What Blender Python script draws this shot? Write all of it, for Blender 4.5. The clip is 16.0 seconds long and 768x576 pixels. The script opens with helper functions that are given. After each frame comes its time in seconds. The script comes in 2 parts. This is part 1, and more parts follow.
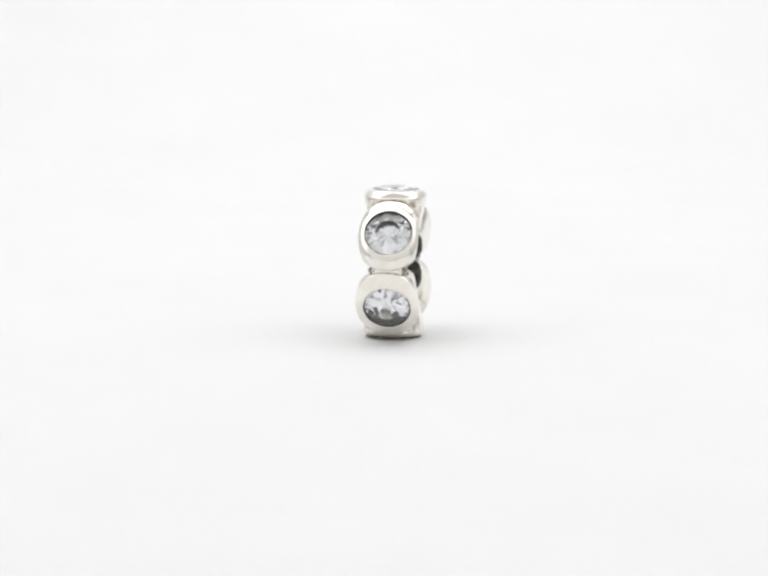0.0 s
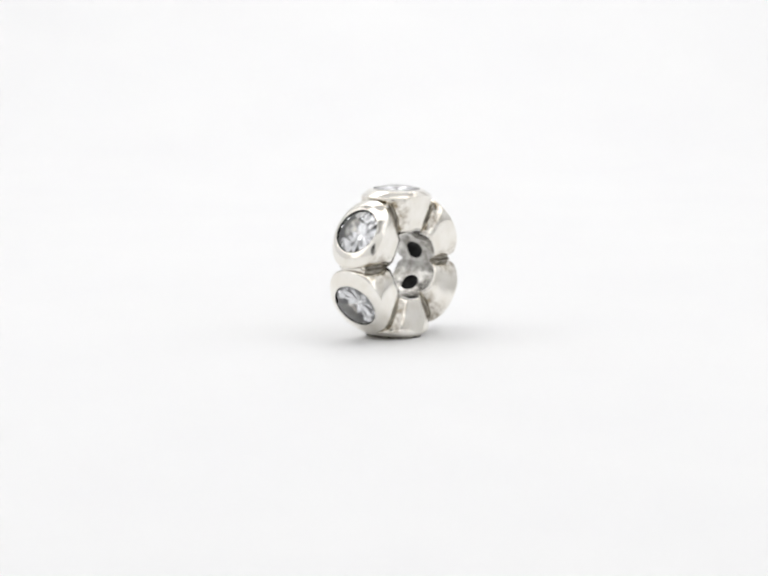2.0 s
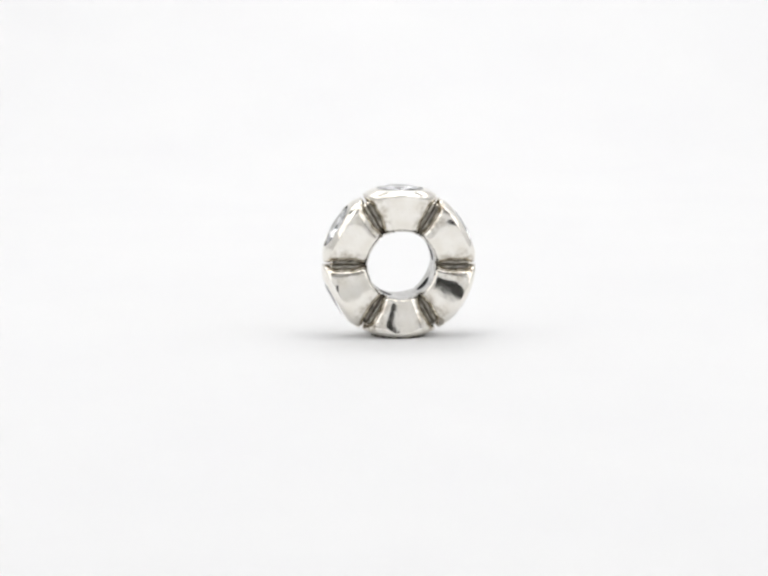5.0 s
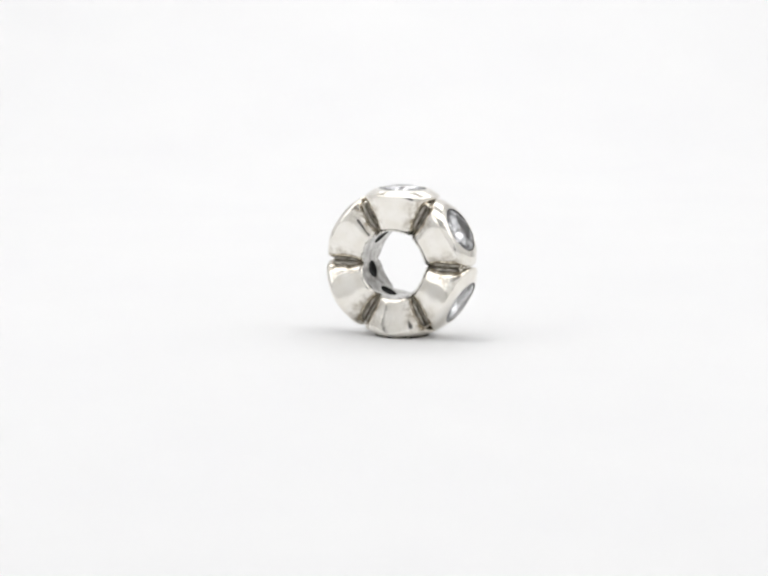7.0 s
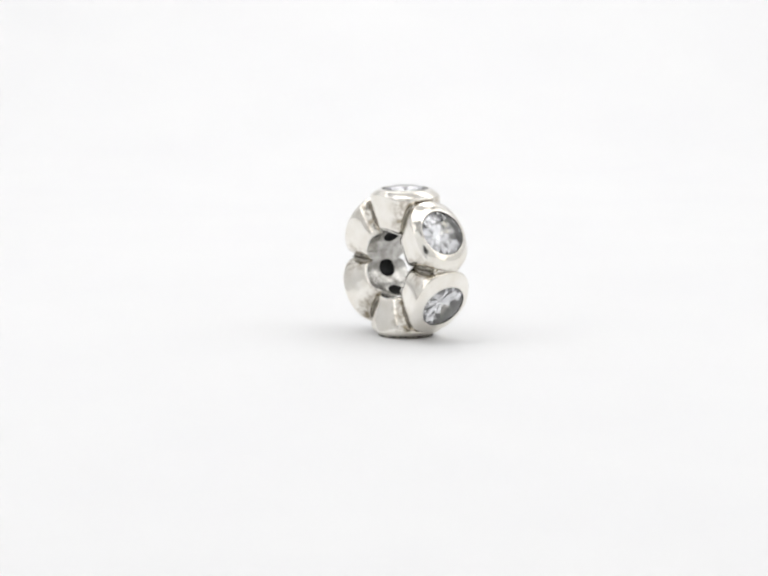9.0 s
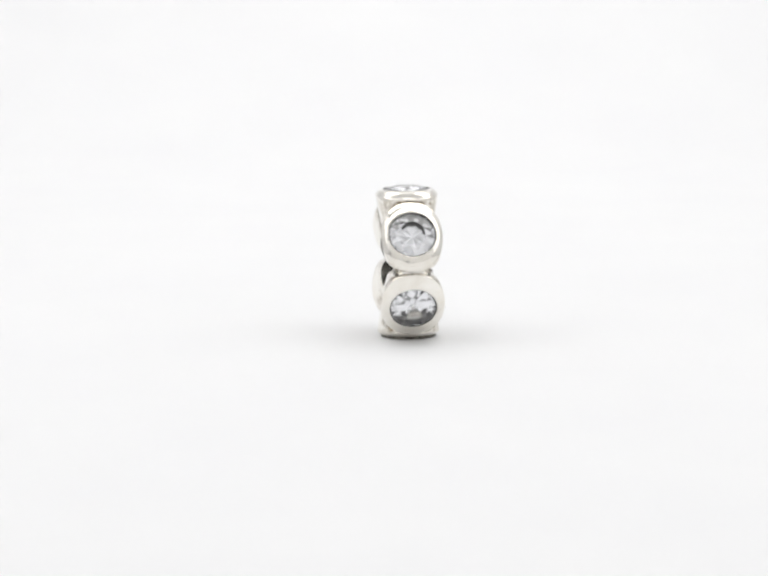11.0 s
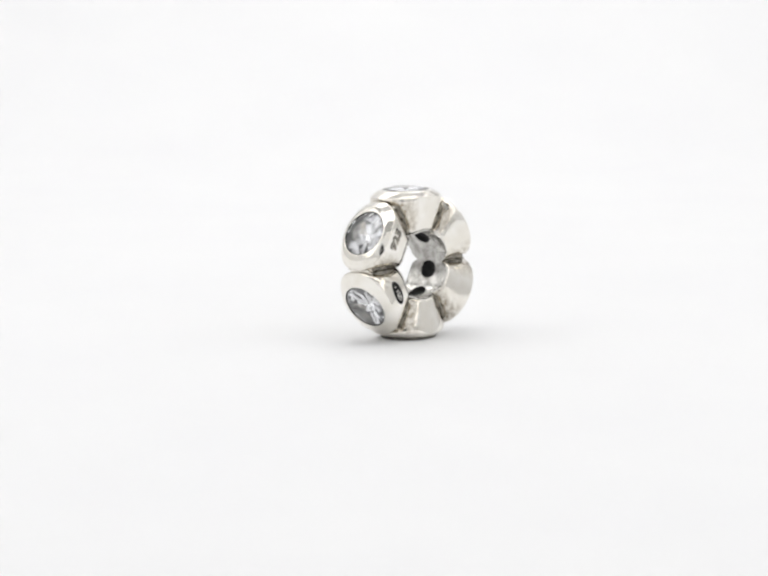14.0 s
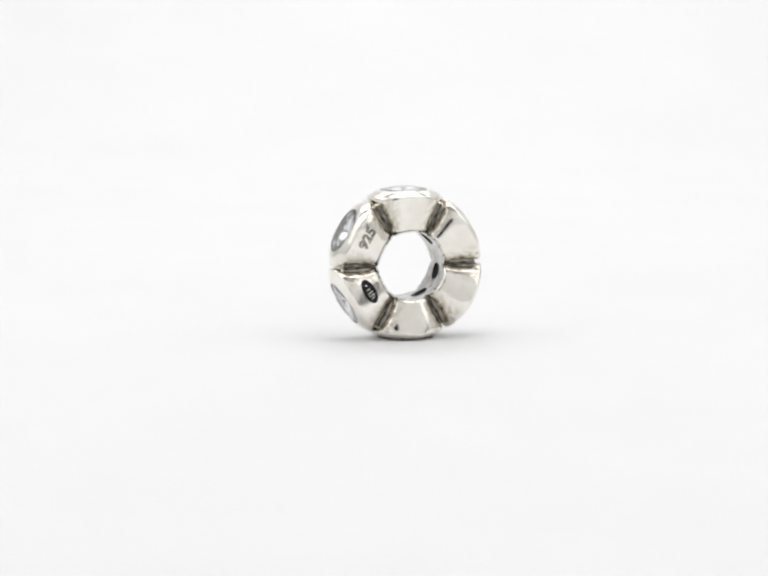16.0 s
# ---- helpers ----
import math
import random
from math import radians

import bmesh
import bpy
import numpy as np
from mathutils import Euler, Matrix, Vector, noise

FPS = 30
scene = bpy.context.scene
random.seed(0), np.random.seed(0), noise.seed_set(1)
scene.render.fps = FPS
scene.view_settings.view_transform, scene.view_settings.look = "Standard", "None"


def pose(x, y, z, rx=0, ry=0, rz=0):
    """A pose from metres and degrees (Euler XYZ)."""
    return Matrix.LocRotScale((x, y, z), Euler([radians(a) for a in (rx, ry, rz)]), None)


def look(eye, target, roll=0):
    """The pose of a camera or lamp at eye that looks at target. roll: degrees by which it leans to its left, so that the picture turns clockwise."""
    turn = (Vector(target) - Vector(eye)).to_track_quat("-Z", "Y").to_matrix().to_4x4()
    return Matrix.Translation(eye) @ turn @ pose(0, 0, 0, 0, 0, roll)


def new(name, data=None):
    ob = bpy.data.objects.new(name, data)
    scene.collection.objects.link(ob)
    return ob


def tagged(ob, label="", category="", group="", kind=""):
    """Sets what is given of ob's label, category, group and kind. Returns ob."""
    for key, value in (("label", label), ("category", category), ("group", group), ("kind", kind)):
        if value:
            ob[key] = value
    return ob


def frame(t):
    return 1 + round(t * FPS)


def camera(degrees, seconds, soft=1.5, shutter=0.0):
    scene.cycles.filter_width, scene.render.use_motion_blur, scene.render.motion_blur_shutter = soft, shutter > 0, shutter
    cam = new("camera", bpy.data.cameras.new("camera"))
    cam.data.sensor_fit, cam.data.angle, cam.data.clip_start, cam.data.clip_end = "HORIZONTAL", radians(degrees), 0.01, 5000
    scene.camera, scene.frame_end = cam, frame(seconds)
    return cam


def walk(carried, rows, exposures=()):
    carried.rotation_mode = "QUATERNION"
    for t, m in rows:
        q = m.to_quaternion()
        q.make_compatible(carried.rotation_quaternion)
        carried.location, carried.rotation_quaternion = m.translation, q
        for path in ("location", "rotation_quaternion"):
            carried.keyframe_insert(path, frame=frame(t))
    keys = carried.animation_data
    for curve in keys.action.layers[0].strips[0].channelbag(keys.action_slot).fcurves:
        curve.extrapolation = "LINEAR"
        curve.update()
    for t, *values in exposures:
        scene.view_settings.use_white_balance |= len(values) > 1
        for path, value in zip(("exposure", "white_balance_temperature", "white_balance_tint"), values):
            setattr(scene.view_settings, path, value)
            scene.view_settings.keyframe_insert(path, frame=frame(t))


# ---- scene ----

MM = 0.001                    # lengths below are in millimetres unless noted

# ---- camera: a still macro view, slightly from above ----
DIST, RISE = 183.5, radians(7.27)         # eye to bead, height angle of the eye
CENTRE_Z = 4.65                           # height of the bead's centre over the paper
eye = Vector((0, -DIST * math.cos(RISE), CENTRE_Z + DIST * math.sin(RISE))) * MM
bead_at = Vector((0, 0, CENTRE_Z)) * MM
cam_up = Vector((0, math.sin(RISE), math.cos(RISE)))
aim = bead_at + Vector((-1.08, 0, 0)) * MM - cam_up * 1.585 * MM
cam = camera(15.0, 16.0, soft=2.5)
walk(cam, [(0.0, look(eye, aim)), (16.0, look(eye, aim))])

# ---- world and light: a white light tent with a lit ceiling and side diffusers ----
scene.view_settings.exposure = 0.115
world = bpy.data.worlds.new("world")
scene.world = world
world.use_nodes = True
world.node_tree.nodes["Background"].inputs["Color"].default_value = (0.5, 0.5, 0.5, 1)
world.node_tree.nodes["Background"].inputs["Strength"].default_value = 0.80


def softbox(name, m, sx, sy, watts, colour=(1, 1, 1)):
    lamp = bpy.data.lights.new(name, "AREA")
    lamp.shape, lamp.size, lamp.size_y, lamp.energy, lamp.color = "RECTANGLE", sx, sy, watts, colour
    ob = new(name, lamp)
    ob.matrix_world = m
    return ob


softbox("softbox_top", look((0, -0.03, 0.335), (0, -0.0299, 0)), 0.47, 0.14, 0.35, (1.0, 0.99, 0.975))
softbox("softbox_top", look((0, 0.205, 0.325), (0, 0.2051, 0)), 0.47, 0.10, 0.36, (1.0, 0.99, 0.975))
softbox("softbox_side", look((-0.228, -0.04, 0.17), (0, 0.03, 0.05)), 0.30, 0.24, 0.17)
softbox("softbox_side", look((0.228, -0.04, 0.17), (0, 0.03, 0.05)), 0.30, 0.24, 0.17)


# ---- materials ----
def material(name):
    m = bpy.data.materials.new(name)
    m.use_nodes = True
    n = m.node_tree.nodes
    return m, n, m.node_tree.links, n["Principled BSDF"]


def noisy(n, l, scale, detail=3.0, rough=0.5, stretch=None):
    co = n.new("ShaderNodeTexCoord")
    tex = n.new("ShaderNodeTexNoise")
    tex.inputs["Scale"].default_value = scale
    tex.inputs["Detail"].default_value = detail
    tex.inputs["Roughness"].default_value = rough
    if stretch:
        mp = n.new("ShaderNodeMapping")
        mp.inputs["Scale"].default_value = stretch
        l.new(co.outputs["Object"], mp.inputs["Vector"])
        l.new(mp.outputs["Vector"], tex.inputs["Vector"])
    else:
        l.new(co.outputs["Object"], tex.inputs["Vector"])
    return tex


def ranged(n, l, socket, lo, hi, f0=0.3, f1=0.7):
    r = n.new("ShaderNodeMapRange")
    for key, v in (("From Min", f0), ("From Max", f1), ("To Min", lo), ("To Max", hi)):
        r.inputs[key].default_value = v
    l.new(socket, r.inputs["Value"])
    return r.outputs["Result"]


def mixed(n, l, fac, c0, c1):
    m = n.new("ShaderNodeMix")
    m.data_type = "RGBA"
    m.inputs["A"].default_value, m.inputs["B"].default_value = (*c0, 1), (*c1, 1)
    l.new(fac, m.inputs["Factor"])
    return m.outputs["Result"]


def bumped(n, l, b, socket, strength, distance):
    k = n.new("ShaderNodeBump")
    k.inputs["Strength"].default_value, k.inputs["Distance"].default_value = strength, distance
    l.new(socket, k.inputs["Height"])
    l.new(k.outputs["Normal"], b.inputs["Normal"])


def metal(name, c0, c1, r0, r1, scale, bump, stretch=None):
    m, n, l, b = material(name)
    big, fine = noisy(n, l, scale, stretch=stretch), noisy(n, l, scale * 9, 4, 0.6)
    b.inputs["Metallic"].default_value = 1.0
    l.new(mixed(n, l, ranged(n, l, big.outputs["Fac"], 0, 1), c0, c1), b.inputs["Base Color"])
    l.new(ranged(n, l, fine.outputs["Fac"], r0, r1), b.inputs["Roughness"])
    bumped(n, l, b, big.outputs["Fac"], bump, 0.00004)
    return m


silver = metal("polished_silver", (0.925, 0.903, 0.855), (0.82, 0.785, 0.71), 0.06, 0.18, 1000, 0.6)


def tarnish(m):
    """Brownish specks of tarnish, denser along the edges of each setting."""
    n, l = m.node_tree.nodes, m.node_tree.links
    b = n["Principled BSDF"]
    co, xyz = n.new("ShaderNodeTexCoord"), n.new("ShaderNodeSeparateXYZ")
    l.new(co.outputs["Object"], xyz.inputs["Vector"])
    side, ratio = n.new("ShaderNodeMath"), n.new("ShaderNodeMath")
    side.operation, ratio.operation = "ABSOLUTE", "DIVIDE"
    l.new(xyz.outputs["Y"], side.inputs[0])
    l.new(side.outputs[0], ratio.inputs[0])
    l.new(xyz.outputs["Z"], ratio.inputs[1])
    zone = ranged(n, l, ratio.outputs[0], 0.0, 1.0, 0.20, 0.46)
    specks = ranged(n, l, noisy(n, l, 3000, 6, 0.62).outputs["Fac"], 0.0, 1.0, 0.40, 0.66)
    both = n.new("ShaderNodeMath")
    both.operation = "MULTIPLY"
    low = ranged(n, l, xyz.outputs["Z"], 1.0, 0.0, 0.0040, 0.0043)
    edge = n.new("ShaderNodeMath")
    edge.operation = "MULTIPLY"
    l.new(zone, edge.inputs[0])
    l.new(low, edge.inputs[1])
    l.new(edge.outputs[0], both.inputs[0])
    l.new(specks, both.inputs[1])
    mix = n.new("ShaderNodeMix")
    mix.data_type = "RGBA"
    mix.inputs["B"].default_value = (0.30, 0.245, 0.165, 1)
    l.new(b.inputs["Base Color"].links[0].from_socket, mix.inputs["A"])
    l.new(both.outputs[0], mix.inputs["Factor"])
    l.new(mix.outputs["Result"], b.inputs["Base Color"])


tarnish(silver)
bright = metal("bright_silver", (0.925, 0.903, 0.855), (0.84, 0.81, 0.75), 0.08, 0.20, 1400, 0.6)
# sleeve silver, dimmed in its colour for the dark that the bore reflects
satin = metal("dimmed_satin_silver", (0.66, 0.65, 0.625), (0.25, 0.238, 0.215), 0.10, 0.28, 1900, 0.5)
oxide = metal("oxidised_silver", (0.52, 0.49, 0.43), (0.03, 0.028, 0.023), 0.2, 0.45, 6000, 1.0, (1.0, 1.0, 0.3))
# near-black for the stamp, and painted-in shade of stone gaps and sleeve holes
stamp_shade = metal("stamp_shade_black", (0.03, 0.03, 0.03), (0.012, 0.012, 0.012), 0.7, 0.9, 2000, 0.5)
stamp_shade.node_tree.nodes["Principled BSDF"].inputs["Metallic"].default_value = 0.0
stamp_shade.node_tree.nodes["Principled BSDF"].inputs["Specular IOR Level"].default_value = 0.1

stone_mat, n_, l_, b_ = material("clear_zirconia")
b_.inputs["Base Color"].default_value = (0.965, 0.975, 1.0, 1)
b_.inputs["Roughness"].default_value = 0.06
b_.inputs["IOR"].default_value = 2.15
b_.inputs["Transmission Weight"].default_value = 1.0

paper, n_, l_, b_ = material("white_paper")
tex = noisy(n_, l_, 60, 5)
fine = noisy(n_, l_, 1800, 4, 0.6)
l_.new(mixed(n_, l_, ranged(n_, l_, tex.outputs["Fac"], 0, 1), (0.80, 0.803, 0.815), (0.815, 0.818, 0.825)), b_.inputs["Base Color"])
b_.inputs["Roughness"].default_value = 0.75
b_.inputs["Specular IOR Level"].default_value = 0.25
bumped(n_, l_, b_, fine.outputs["Fac"], 0.15, 0.00003)

cloth, n_, l_, b_ = material("white_tent_cloth")
tex = noisy(n_, l_, 400, 5)
l_.new(mixed(n_, l_, ranged(n_, l_, tex.outputs["Fac"], 0, 1), (0.76, 0.76, 0.76), (0.82, 0.82, 0.82)), b_.inputs["Base Color"])
b_.inputs["Roughness"].default_value = 0.9


dark, n_, l_, b_ = material("dark_for_reflections")
tex = noisy(n_, l_, 40, 5)
l_.new(mixed(n_, l_, ranged(n_, l_, tex.outputs["Fac"], 0, 1), (0.05, 0.05, 0.052), (0.075, 0.073, 0.072)), b_.inputs["Base Color"])
b_.inputs["Roughness"].default_value = 0.9


# ---- mesh helpers ----
def mesh_object(name, verts, faces, mats, smooth=True, slots=None):
    me = bpy.data.meshes.new(name)
    me.from_pydata([tuple(v) for v in verts], [], faces)
    for m in mats:
        me.materials.append(m)
    me.polygons.foreach_set("use_smooth", [smooth] * len(me.polygons))
    if slots:
        me.polygons.foreach_set("material_index", slots)
    me.update()
    return me


def part(name, me, parent, label=""):
    ob = new(name, me)
    ob.parent = parent
    return tagged(ob, label)


def slab(name, profile, x0, x1, thick, mat):
    """A sheet swept along x from a profile of (y, z) points, with thickness on its far side."""
    pts = [Vector((0, y, z)) for y, z in profile]
    verts, faces = [], []
    for i, p in enumerate(pts):
        d = (pts[min(i + 1, len(pts) - 1)] - pts[max(i - 1, 0)]).normalized()
        nrm = Vector((0, d.z, -d.y)) * thick
        for x in (x0, x1):
            verts += [(x, p.y, p.z), (x, p.y + nrm.y, p.z + nrm.z)]
    k = len(pts)
    for i in range(k - 1):
        a, b = 4 * i, 4 * i + 4
        faces += [(a, a + 2, b + 2, b), (a + 1, b + 1, b + 3, a + 3), (a, b, b + 1, a + 1), (a + 2, a + 3, b + 3, b + 2)]
    faces += [(0, 1, 3, 2), (4 * k - 4, 4 * k - 2, 4 * k - 1, 4 * k - 3)]
    return new(name, mesh_object(name, verts, faces, [mat]))


# ---- the light tent ----
BACK, CURVE = 0.10, 0.16
sweep = [(-0.36, 0.0), (-0.1, 0.0), (0.0, 0.0), (BACK, 0.0)]
sweep += [(BACK + CURVE * math.sin(a), CURVE - CURVE * math.cos(a)) for a in [radians(3 * k) for k in range(1, 31)]]
sweep += [(BACK + CURVE, 0.33)]
tagged(slab("ground", sweep, -0.25, 0.25, 0.0012, paper), "seamless white paper sweep curving up behind the bead", "backdrop", kind="structure")


def panel(name, verts, label):
    me = mesh_object(name, verts, [tuple(range(4))], [cloth], False)
    ob = new(name, me)
    mod = ob.modifiers.new("thickness", "SOLIDIFY")
    mod.thickness, mod.offset = 0.002, 0
    return tagged(ob, label, "tent wall", kind="structure")


panel("wall_west", [(-0.252, -0.36, 0), (-0.252, 0.27, 0), (-0.252, 0.27, 0.34), (-0.252, -0.36, 0.34)], "plain white cloth side of a light tent")
panel("wall_east", [(0.252, -0.36, 0), (0.252, 0.27, 0), (0.252, 0.27, 0.34), (0.252, -0.36, 0.34)], "plain white cloth side of a light tent")
panel("ceiling", [(-0.255, -0.115, 0.345), (0.255, -0.115, 0.345), (0.255, 0.275, 0.345), (-0.255, 0.275, 0.345)], "plain white cloth top of a light tent")


def front_wall():
    """The tent's front, with a round opening for the lens."""
    cx, cz, y, r = eye.x, eye.z + 0.006, eye.y - 0.004, 0.031
    verts, faces, k = [], [], 48
    for i in range(k):
        a = 2 * math.pi * i / k
        c, s = math.cos(a), math.sin(a)
        verts.append((cx + r * c, y, max(cz + r * s, 0.003)))
        t = min(0.25 / abs(c) if abs(c) > 1e-6 else 9, (0.20 - cz) / s if s > 1e-6 else (cz - 0.0005) / -s if s < -1e-6 else 9)
        verts.append((cx + t * c, y, cz + t * s))
    for i in range(k):
        j = (i + 1) % k
        faces.append((2 * i, 2 * i + 1, 2 * j + 1, 2 * j))
    ob = new("wall_south", mesh_object("wall_south", verts, faces, [cloth], False))
    mod = ob.modifiers.new("thickness", "SOLIDIFY")
    mod.thickness, mod.offset = 0.0015, 0
    tagged(ob, "white cloth tent front with a round lens opening", "tent wall", kind="structure")


front_wall()
# unseen dark panel, added to darken what the silver reflects through the opening
back = panel("reflection_panel", [(-0.255, -0.362, 0), (0.255, -0.362, 0), (0.255, -0.362, 0.20), (-0.255, -0.362, 0.20)], "plain dark panel added unseen behind the lens, for dark reflections")
back.data.materials[0] = dark


def rod(name, p, q, r):
    """A thin dark rod from p to q, added unseen to draw dark lines in the silver."""
    p, q = Vector(p), Vector(q)
    turn = (q - p).to_track_quat("Z", "Y")
    k, verts, faces = 12, [], []
    for end in (p, q):
        verts += [end + turn @ Vector((r * math.cos(2 * math.pi * i / k), r * math.sin(2 * math.pi * i / k), 0)) for i in range(k)]
    faces = [(i, (i + 1) % k, k + (i + 1) % k, k + i) for i in range(k)] + [tuple(range(k - 1, -1, -1)), tuple(range(k, 2 * k))]
    return tagged(new(name, mesh_object(name, verts, faces, [dark])), "thin dark rod added unseen for dark lines in the silver", "frame rod", kind="structure")


for side in (-1, 1):
    rod("reflection_rod", (0.24 * side, -0.112, 0.338), (0.24 * side, 0.268, 0.338), 0.004)
    rod("reflection_rod", (0.244 * side, -0.180, 0.0), (0.244 * side, -0.180, 0.335), 0.004)
rod("reflection_rod", (-0.245, -0.112, 0.338), (0.245, -0.112, 0.338), 0.005)
rod("reflection_rod", (-0.245, -0.186, 0.205), (0.245, -0.186, 0.205), 0.004)

# ---- the bead ----
BORE = 2.13                    # radius of the bore
RIM = 4.40                     # distance of the settings' outer edge from the bead's axis
LIP, LIP_H = 1.475, 4.70        # radius of the lip round each stone, and its distance from the axis
GIRDLE = 4.64                  # distance of the stones' girdles from the axis
SEG = 96


def styled(axial=1.93, round=2.30, dip=0.08, crease=1.74, crease_h=4.61, oval=1.06, phase=0.0, worn=0.0, sink=0.0, shade_collar=False):
    return {"axial": axial, "round": round, "dip": dip, "crease": crease, "crease_h": crease_h, "oval": oval, "phase": phase, "worn": worn, "sink": sink, "shade_collar": shade_collar}


# the six hand-finished settings: some with a narrow ring and a broad shoulder, some with a wide round ring
STYLES = (styled(phase=0.4),
          styled(axial=1.84, crease=1.68, oval=1.10, phase=1.3, worn=0.07, sink=0.035),
          styled(axial=1.96, crease=1.87, crease_h=4.53, oval=1.02, dip=0.06, phase=2.1, worn=0.01, sink=0.02),
          styled(crease=1.74, crease_h=4.585, oval=1.0, phase=3.0, worn=0.08, sink=0.16, shade_collar=True),
          styled(axial=1.95, crease=1.86, crease_h=4.53, oval=1.03, dip=0.06, phase=4.2, worn=0.07),
          styled(axial=1.87, crease=1.69, oval=1.10, phase=5.1, worn=0.12))


def power(v, n):
    return math.copysign(abs(v) ** (2.0 / n), v)


def half_axial(h, style):
    return 1.50 + (style["axial"] - 1.50) * min(max((h - BORE) / (RIM - BORE), 0), 1)


def half_round(h, style):
    return min(h * math.tan(radians(30)) - 0.16, style["round"])


def bluntness(h):
    f = min(max((h - BORE) / (RIM - BORE), 0), 1)
    return 3.4 - 1.3 * f ** 4


def face_axial(h, y, style):
    """How far the setting's side reaches along the bore at distance h from the axis and y off its middle."""
    u, n = abs(y) / half_round(h, style), bluntness(h)
    return half_axial(h, style) * max(1 - u ** n, 0) ** (1 / n)


def outline(a, h, style, grow=0.0):
    n = bluntness(h)
    return (half_axial(h, style) + grow) * power(math.cos(a), n), (half_round(h, style) + grow) * power(math.sin(a), n)


def setting_mesh(style):
    """One conical setting along +z: bore face, flared sides, rounded shoulder, flat bezel ring, lip, stone seat."""
    rings, kinds = [], []

    def ring(fn, kind):
        rings.append([fn(2 * math.pi * i / SEG) for i in range(SEG)])
        kinds.append(kind)

    for f, deep in ((0.0, 0.08), (0.5, 0.08), (0.93, 0.08), (0.95, 0.06), (1.0, 0.06)):   # the inner end, hidden by the sleeve
        def inner(a, f=f, deep=deep):
            x, y = outline(a, BORE, style)
            x, y = x * f, y * f
            return x, y, math.sqrt(max((BORE + deep) ** 2 - y * y, 1e-4))
        ring(inner, 1)
    edge_h = RIM - 0.03

    def rim_drop(a):                                                   # the edge dips towards the neighbouring settings
        return style["dip"] * math.sin(a) ** 2

    for f in [k / 12 for k in range(12)] + [0.975, 0.995]:              # flared sides

        def side(a, f=f):
            h = BORE + 0.05 + (edge_h - BORE - 0.05) * f
            x, y = outline(a, h, style, 0.03 if f > 0 else 0.01)
            drop = max(1 - 5 * f, 0) * (BORE - math.sqrt(max(BORE ** 2 - y * y, 0.1)))
            return x, y, h - drop - rim_drop(a) * f * f
        ring(side, 0)
    crease, crease_h = style["crease"], style["crease_h"]
    for g in (0.02, 0.07, 0.25, 0.42, 0.62, 0.82, 0.96, 0.99):                 # rounded shoulder, from the edge in to the crease

        def shoulder(a, g=g):
            x0, y0 = outline(a, RIM, style, 0.025)
            x1, y1 = crease * math.cos(a), crease * style["oval"] * math.sin(a)
            q = math.sin(g * math.pi / 2)
            w = 0.1 * (1 - math.cos(g * math.pi / 2)) + 0.9 * g
            h0 = edge_h - rim_drop(a)
            return x0 + (x1 - x0) * w, y0 + (y1 - y0) * w, h0 + (crease_h - h0) * (0.12 * q + 0.88 * g)
        ring(shoulder, 0)
    for f in (0.0, 0.04, 0.085, 0.5, 0.9, 1.0):                                 # bezel ring up to the lip

        def bezel(a, f=f):
            x1, y1 = crease * math.cos(a), crease * style["oval"] * math.sin(a)
            wave = 0.012 * math.sin(3 * a + style["phase"]) + 0.008 * math.sin(7 * a + 2 * style["phase"])
            r = LIP + wave
            return x1 + (r * math.cos(a) - x1) * f, y1 + (r * math.sin(a) - y1) * f, crease_h + (LIP_H - crease_h) * (min(12 * f, 1) if style["shade_collar"] else 1.25 * f - 0.25 * f ** 4)
        # bottom setting only: oxide colour also paints in the shade over the paper
        ring(bezel, 3 if style["shade_collar"] else 0)
    # slot 2 blackens the gap round the stone, its shade put into colour
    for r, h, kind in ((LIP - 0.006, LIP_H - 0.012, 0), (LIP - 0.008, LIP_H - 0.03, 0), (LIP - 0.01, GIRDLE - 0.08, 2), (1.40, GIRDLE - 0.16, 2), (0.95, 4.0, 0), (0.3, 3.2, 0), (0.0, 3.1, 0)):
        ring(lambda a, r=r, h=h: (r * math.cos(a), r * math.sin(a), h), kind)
    worn = style["worn"]
    verts = [Vector((x, y, z - worn * min(max((z - 2.5) / 1.8, 0), 1))) * MM for r in rings for x, y, z in r]
    faces, slots = [], []
    for k in range(len(rings) - 1):
        q = k + 1
        for i in range(SEG):
            j = (i + 1) % SEG
            faces.append((k * SEG + i, q * SEG + i, q * SEG + j, k * SEG + j))
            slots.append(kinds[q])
    me = mesh_object("setting", verts, faces, [silver, satin, stamp_shade, oxide], True, slots)
    bm = bmesh.new()
    bm.from_mesh(me)
    bmesh.ops.remove_doubles(bm, verts=bm.verts, dist=1e-7)
    bmesh.ops.recalc_face_normals(bm, faces=bm.faces)
    bm.to_mesh(me)
    bm.free()
    return me


def sleeve_edge(angle):
    """How far the sleeve reaches along the bore: scalloped, widest behind the middle of each setting."""
    d = (angle + math.pi / 6) % (math.pi / 3) - math.pi / 6
    return max(face_axial(BORE + 0.05, BORE * math.sin(d), STYLES[0]), 0.95) + 0.035


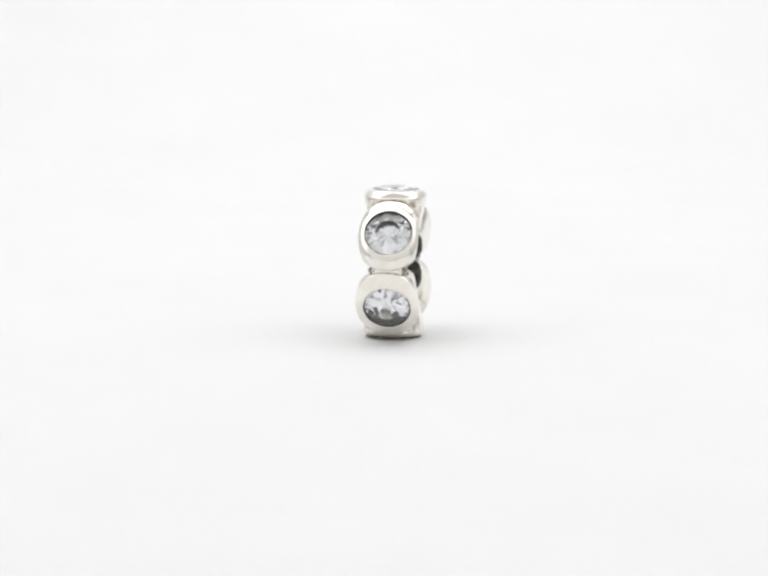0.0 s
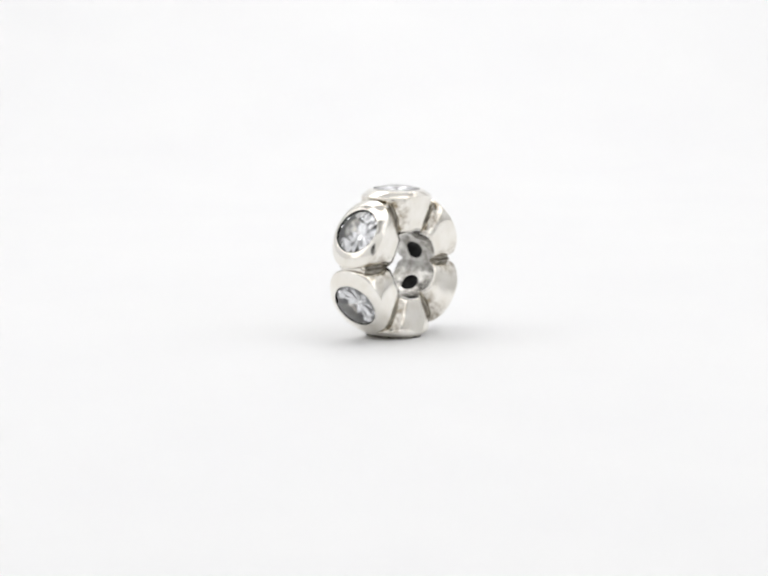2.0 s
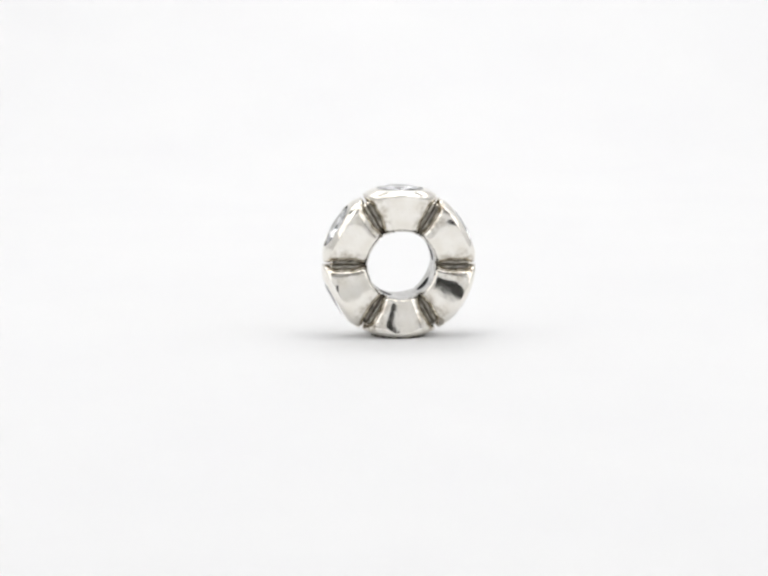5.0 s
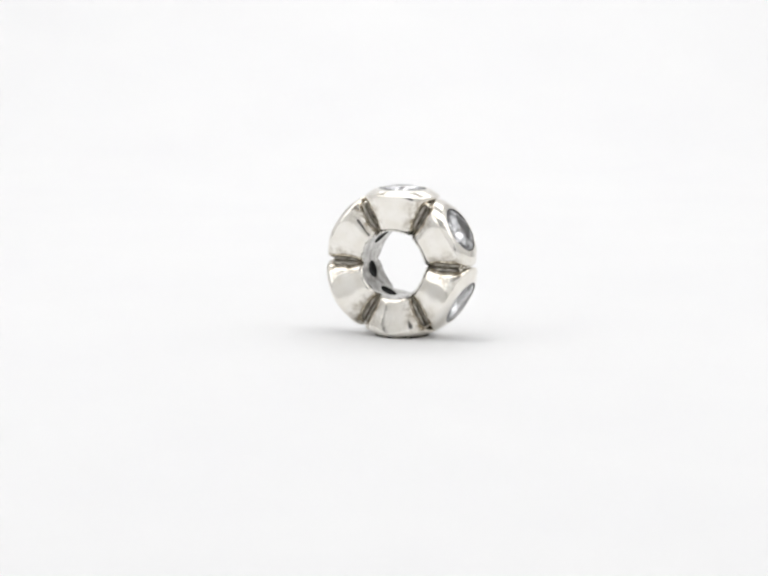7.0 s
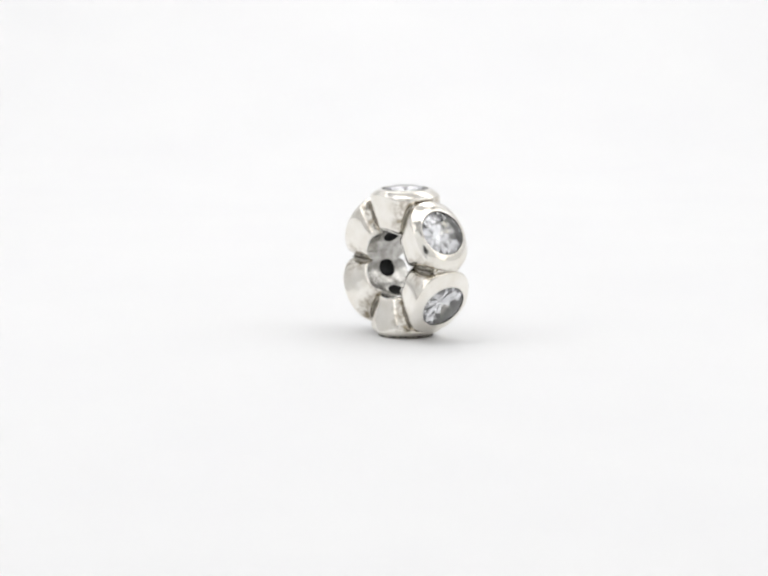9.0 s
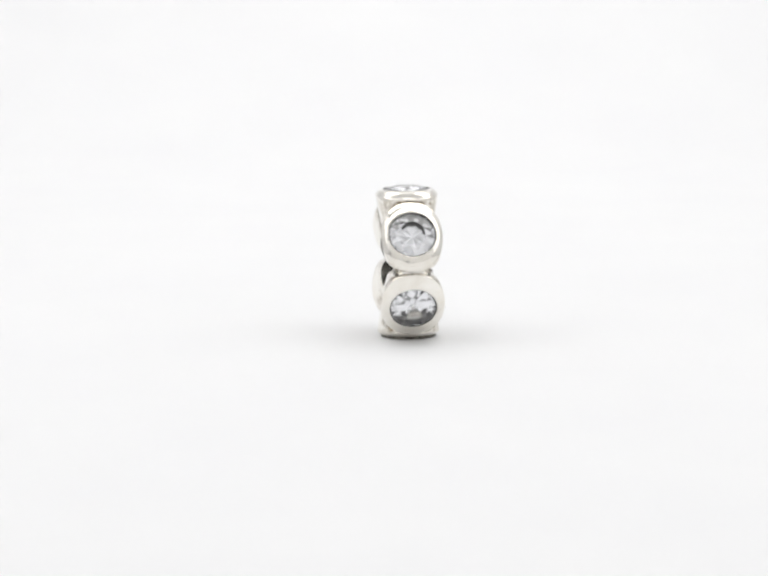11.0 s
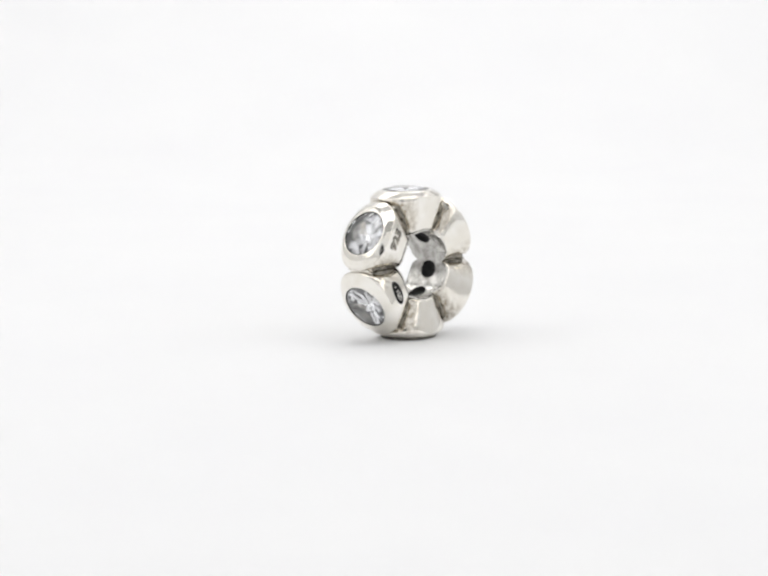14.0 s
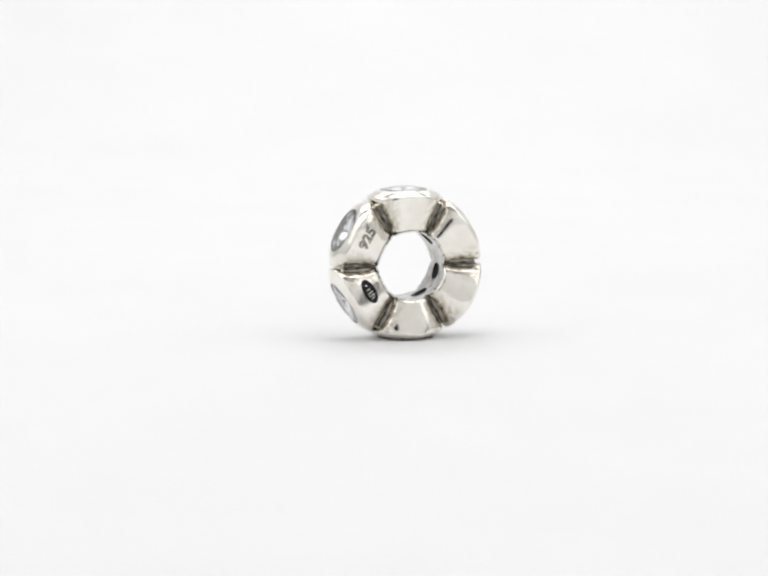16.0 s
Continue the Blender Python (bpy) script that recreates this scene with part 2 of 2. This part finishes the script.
def sleeve_mesh():
    """The inner sleeve round the bore, with six drilled holes, shallow and painted dark, set a little round from the
    stones.
    """
    k, hole, reach = 96, 0.55, BORE * math.pi / 6
    verts, faces, slots = [], [], []
    for sector in range(6):
        mid = math.pi * sector / 3 - radians(15)
        base, shift = len(verts), radians((3, -2, 1, -11, 3, 3)[sector]) * BORE

        def place(x, arc, r):
            a = mid + arc / BORE
            verts.append(Vector((x, -r * math.sin(a), r * math.cos(a))) * MM)

        edge = []
        for i in range(k):
            a = 2 * math.pi * (i + 0.5) / k
            c, s = math.cos(a), math.sin(a)
            t = reach / abs(s)
            t = min(t, 3.0 / max(abs(c), 1e-6))
            for _ in range(200):
                if t * abs(c) > sleeve_edge(mid + t * s / BORE):
                    t *= 0.985
            edge.append((t * c, t * s, hole * c, hole * s + shift))
        # hole floors lie close behind; their black stands in for dark depth
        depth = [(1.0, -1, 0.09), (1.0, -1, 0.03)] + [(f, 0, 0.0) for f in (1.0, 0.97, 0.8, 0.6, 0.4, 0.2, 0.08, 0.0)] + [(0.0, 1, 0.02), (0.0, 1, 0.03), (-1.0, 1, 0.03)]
        for f, kind, deep in depth:
            for x1, s1, x0, s0 in edge:
                if f < 0:
                    place(0, shift, BORE + deep)
                else:
                    place(x0 + (x1 - x0) * f, s0 + (s1 - s0) * f, BORE + deep)
        for q in range(len(depth) - 1):
            for i in range(k):
                j = (i + 1) % k
                faces.append((base + q * k + i, base + q * k + k + i, base + q * k + k + j, base + q * k + j))
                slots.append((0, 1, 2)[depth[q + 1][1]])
    me = mesh_object("bore_sleeve", verts, faces, [satin, stamp_shade, bright], True, slots)
    bm = bmesh.new()
    bm.from_mesh(me)
    bmesh.ops.remove_doubles(bm, verts=bm.verts, dist=1e-7)
    bm.to_mesh(me)
    bm.free()
    return me


def stone_mesh():
    """A round brilliant: table, star, bezel and upper girdle facets, thin girdle, pavilion facets down to a point."""
    R, H = 1.415, GIRDLE
    bm = bmesh.new()

    def circle(k, r, h, turn):
        return [bm.verts.new(Vector((r * math.cos(2 * math.pi * (i + turn) / k), r * math.sin(2 * math.pi * (i + turn) / k), h)) * MM) for i in range(k)]

    K = 10
    crown, flat, star, deep, inner = 0.22, 0.80, 1.12, 1.22, 0.70
    table = circle(K, flat, H + crown, 0.5)
    mid = circle(K, star, H + 0.135, 0.0)
    top = circle(2 * K, R, H + 0.012, 0.0)
    low = circle(2 * K, R, H - 0.035, 0.0)
    pav = circle(K, inner, H - 0.64, 0.5)
    tip = bm.verts.new(Vector((0, 0, H - deep)) * MM)
    bm.faces.new(table)
    for i in range(K):
        j = (i + 1) % K
        a, b, c = top[2 * i], top[2 * i + 1], top[2 * i - 1]
        bm.faces.new((table[i - 1], mid[i], table[i]))
        bm.faces.new((mid[i], a, b))
        bm.faces.new((mid[i], c, a))
        bm.faces.new((table[i], mid[i], b))
        bm.faces.new((table[i], b, mid[j]))
        e, f, g = low[2 * i], low[2 * i + 1], low[(2 * i + 2) % (2 * K)]
        bm.faces.new((e, pav[i], f))
        bm.faces.new((f, pav[i], g))
        bm.faces.new((g, pav[i], pav[j]))
        bm.faces.new((pav[i], tip, pav[j]))
    for i in range(2 * K):
        j = (i + 1) % (2 * K)
        bm.faces.new((top[i], low[i], low[j], top[j]))
    bmesh.ops.recalc_face_normals(bm, faces=bm.faces)
    me = bpy.data.meshes.new("gemstone")
    bm.to_mesh(me)
    bm.free()
    me.materials.append(stone_mat)
    return me


def joint_mesh():
    """The blackened solder joint between two settings, a thin radial web along +z."""
    verts, faces = [], []
    spans = ((2.19, 0.97, 0.15), (2.6, 1.08, 0.19), (3.4, 1.22, 0.23), (4.1, 1.18, 0.26), (4.32, 1.00, 0.24), (4.43, 0.74, 0.14))
    for h, ax, w in spans:
        for x, y in ((-ax + 0.06, -w), (-ax + 0.1, -0.08), (-ax - 0.06, 0), (-ax + 0.1, 0.08), (-ax + 0.06, w), (ax - 0.06, w), (ax - 0.1, 0.08), (ax + 0.06, 0), (ax - 0.1, -0.08), (ax - 0.06, -w)):
            verts.append(Vector((x, y, h)) * MM)
    for k in range(len(spans) - 1):
        for i in range(10):
            j = (i + 1) % 10
            faces.append((10 * k + i, 10 * k + j, 10 * k + 10 + j, 10 * k + 10 + i))
    faces += [tuple(range(9, -1, -1)), tuple(range(10 * len(spans) - 10, 10 * len(spans)))]
    slots = [0] * 40 + [1] * 10 + [0, 1]                     # the outer ridge is rubbed bright
    return mesh_object("joint", verts, faces, [oxide, bright], False, slots)


def on_side(h, y, proud, style):
    """A point on the marked side of a setting."""
    sunk = style["worn"] * min(max((h - 2.5) / 1.8, 0), 1)
    return Vector((-(face_axial(h, y, style) + 0.032 + proud), y, h - sunk)) * MM


def patch(name, shape, mat, proud, h0, y0, style):
    """A thin raised patch that follows the marked side: shape is a list of outlines of (along, up) points in millimetres."""
    bm = bmesh.new()
    for pts in shape:
        bm.faces.new([bm.verts.new((u, v, 0)) for u, v in pts])
    bmesh.ops.triangulate(bm, faces=bm.faces)
    bmesh.ops.subdivide_edges(bm, edges=bm.edges, cuts=2, use_grid_fill=True)
    wrap(bm, proud, h0, y0, style)
    me = bpy.data.meshes.new(name)
    bm.to_mesh(me)
    bm.free()
    me.materials.append(mat)
    return me


def wrap(bm, proud, h0, y0, style):
    for v in bm.verts:
        v.co = on_side(h0 + v.co.y, y0 - v.co.x, proud, style)


def fineness_mesh():
    """The stamped figures 925."""
    text = bpy.data.curves.new("stamp", "FONT")
    text.body, text.size, text.align_x, text.align_y, text.offset = "925", 0.96, "CENTER", "CENTER", 0.04
    text.resolution_u = 3
    ob = new("stamp", text)
    me = bpy.data.meshes.new_from_object(ob.evaluated_get(bpy.context.evaluated_depsgraph_get()))
    bpy.data.objects.remove(ob)
    bm = bmesh.new()
    bm.from_mesh(me)
    bpy.data.meshes.remove(me)
    bmesh.ops.subdivide_edges(bm, edges=[e for e in bm.edges if e.calc_length() > 0.15], cuts=2)
    bmesh.ops.triangulate(bm, faces=bm.faces)
    wrap(bm, 0.03, 3.55, -0.17, STYLES[5])
    me = bpy.data.meshes.new("fineness_stamp")
    bm.to_mesh(me)
    bm.free()
    me.materials.append(oxide)
    return me


def oval(a, b, u=0.0, v=0.0, k=28):
    return [(u + a * math.cos(2 * math.pi * i / k), v + b * math.sin(2 * math.pi * i / k)) for i in range(k)]


def bar(u, v, w, h):
    return [(u - w / 2, v - h / 2), (u + w / 2, v - h / 2), (u + w / 2, v + h / 2), (u - w / 2, v + h / 2)]


def bead():
    thing = new("bead_charm")
    tagged(thing, "round silver bead with six clear stones standing on white paper", "jewellery bead")
    gem, web = stone_mesh(), joint_mesh()
    made = []
    for k in range(6):
        s = part("setting", setting_mesh(STYLES[k]), thing, "polished silver cone-shaped stone setting")
        s.matrix_basis = pose(0, 0, 0, 60 * k, 0, 0)
        g = part("gemstone", gem, s, "clear faceted round stone")
        g.matrix_basis = pose(0, 0, -(STYLES[k]["worn"] + STYLES[k]["sink"]) * MM, 0, 0, 11 * k)
        made.append(s)
    for k in range(6):
        w = part("joint", web, thing, "blackened groove between settings")
        w.matrix_basis = pose(0, 0, 0, 60 * k + 30, 0, 0)
    part("bore_sleeve", sleeve_mesh(), thing, "satin silver sleeve darkened in colour, with round holes painted dark")
    part("fineness_stamp", fineness_mesh(), made[5], "dark stamped figures 925")
    mark = part("maker_stamp", patch("maker_stamp", [oval(0.82, 0.43)], stamp_shade, 0.010, 3.22, -0.2, STYLES[4]), made[4], "dark oval hallmark stamp")
    part("stamp_bars", patch("stamp_bars", [bar(0.44, 0.02, 0.11, 0.11), bar(0.14, 0.0, 0.09, 0.26), bar(-0.08, 0.0, 0.09, 0.40), bar(-0.28, 0.0, 0.09, 0.42), bar(-0.46, -0.02, 0.09, 0.26), bar(-0.18, 0.13, 0.10, 0.07), bar(-0.37, -0.12, 0.08, 0.07)], bright, 0.022, 3.22, -0.2, STYLES[4]), mark)
    return thing


charm = bead()


def motions():
    """The bead turns with the turntable, a little off the turning axis and leaning slightly."""
    rows = []
    for k in range(33):
        t = 0.5 * k
        turn = pose(0, 0, 0, 0, 0, -6.29 - 15.356 * t)
        rows.append((t, turn @ pose(-0.399 * MM, -0.097 * MM, CENTRE_Z * MM) @ pose(0, 0, 0, 0, 0.864, 0) @ pose(0, 0, 0, -0.65, 0, 0)))
    walk(charm, rows)


motions()
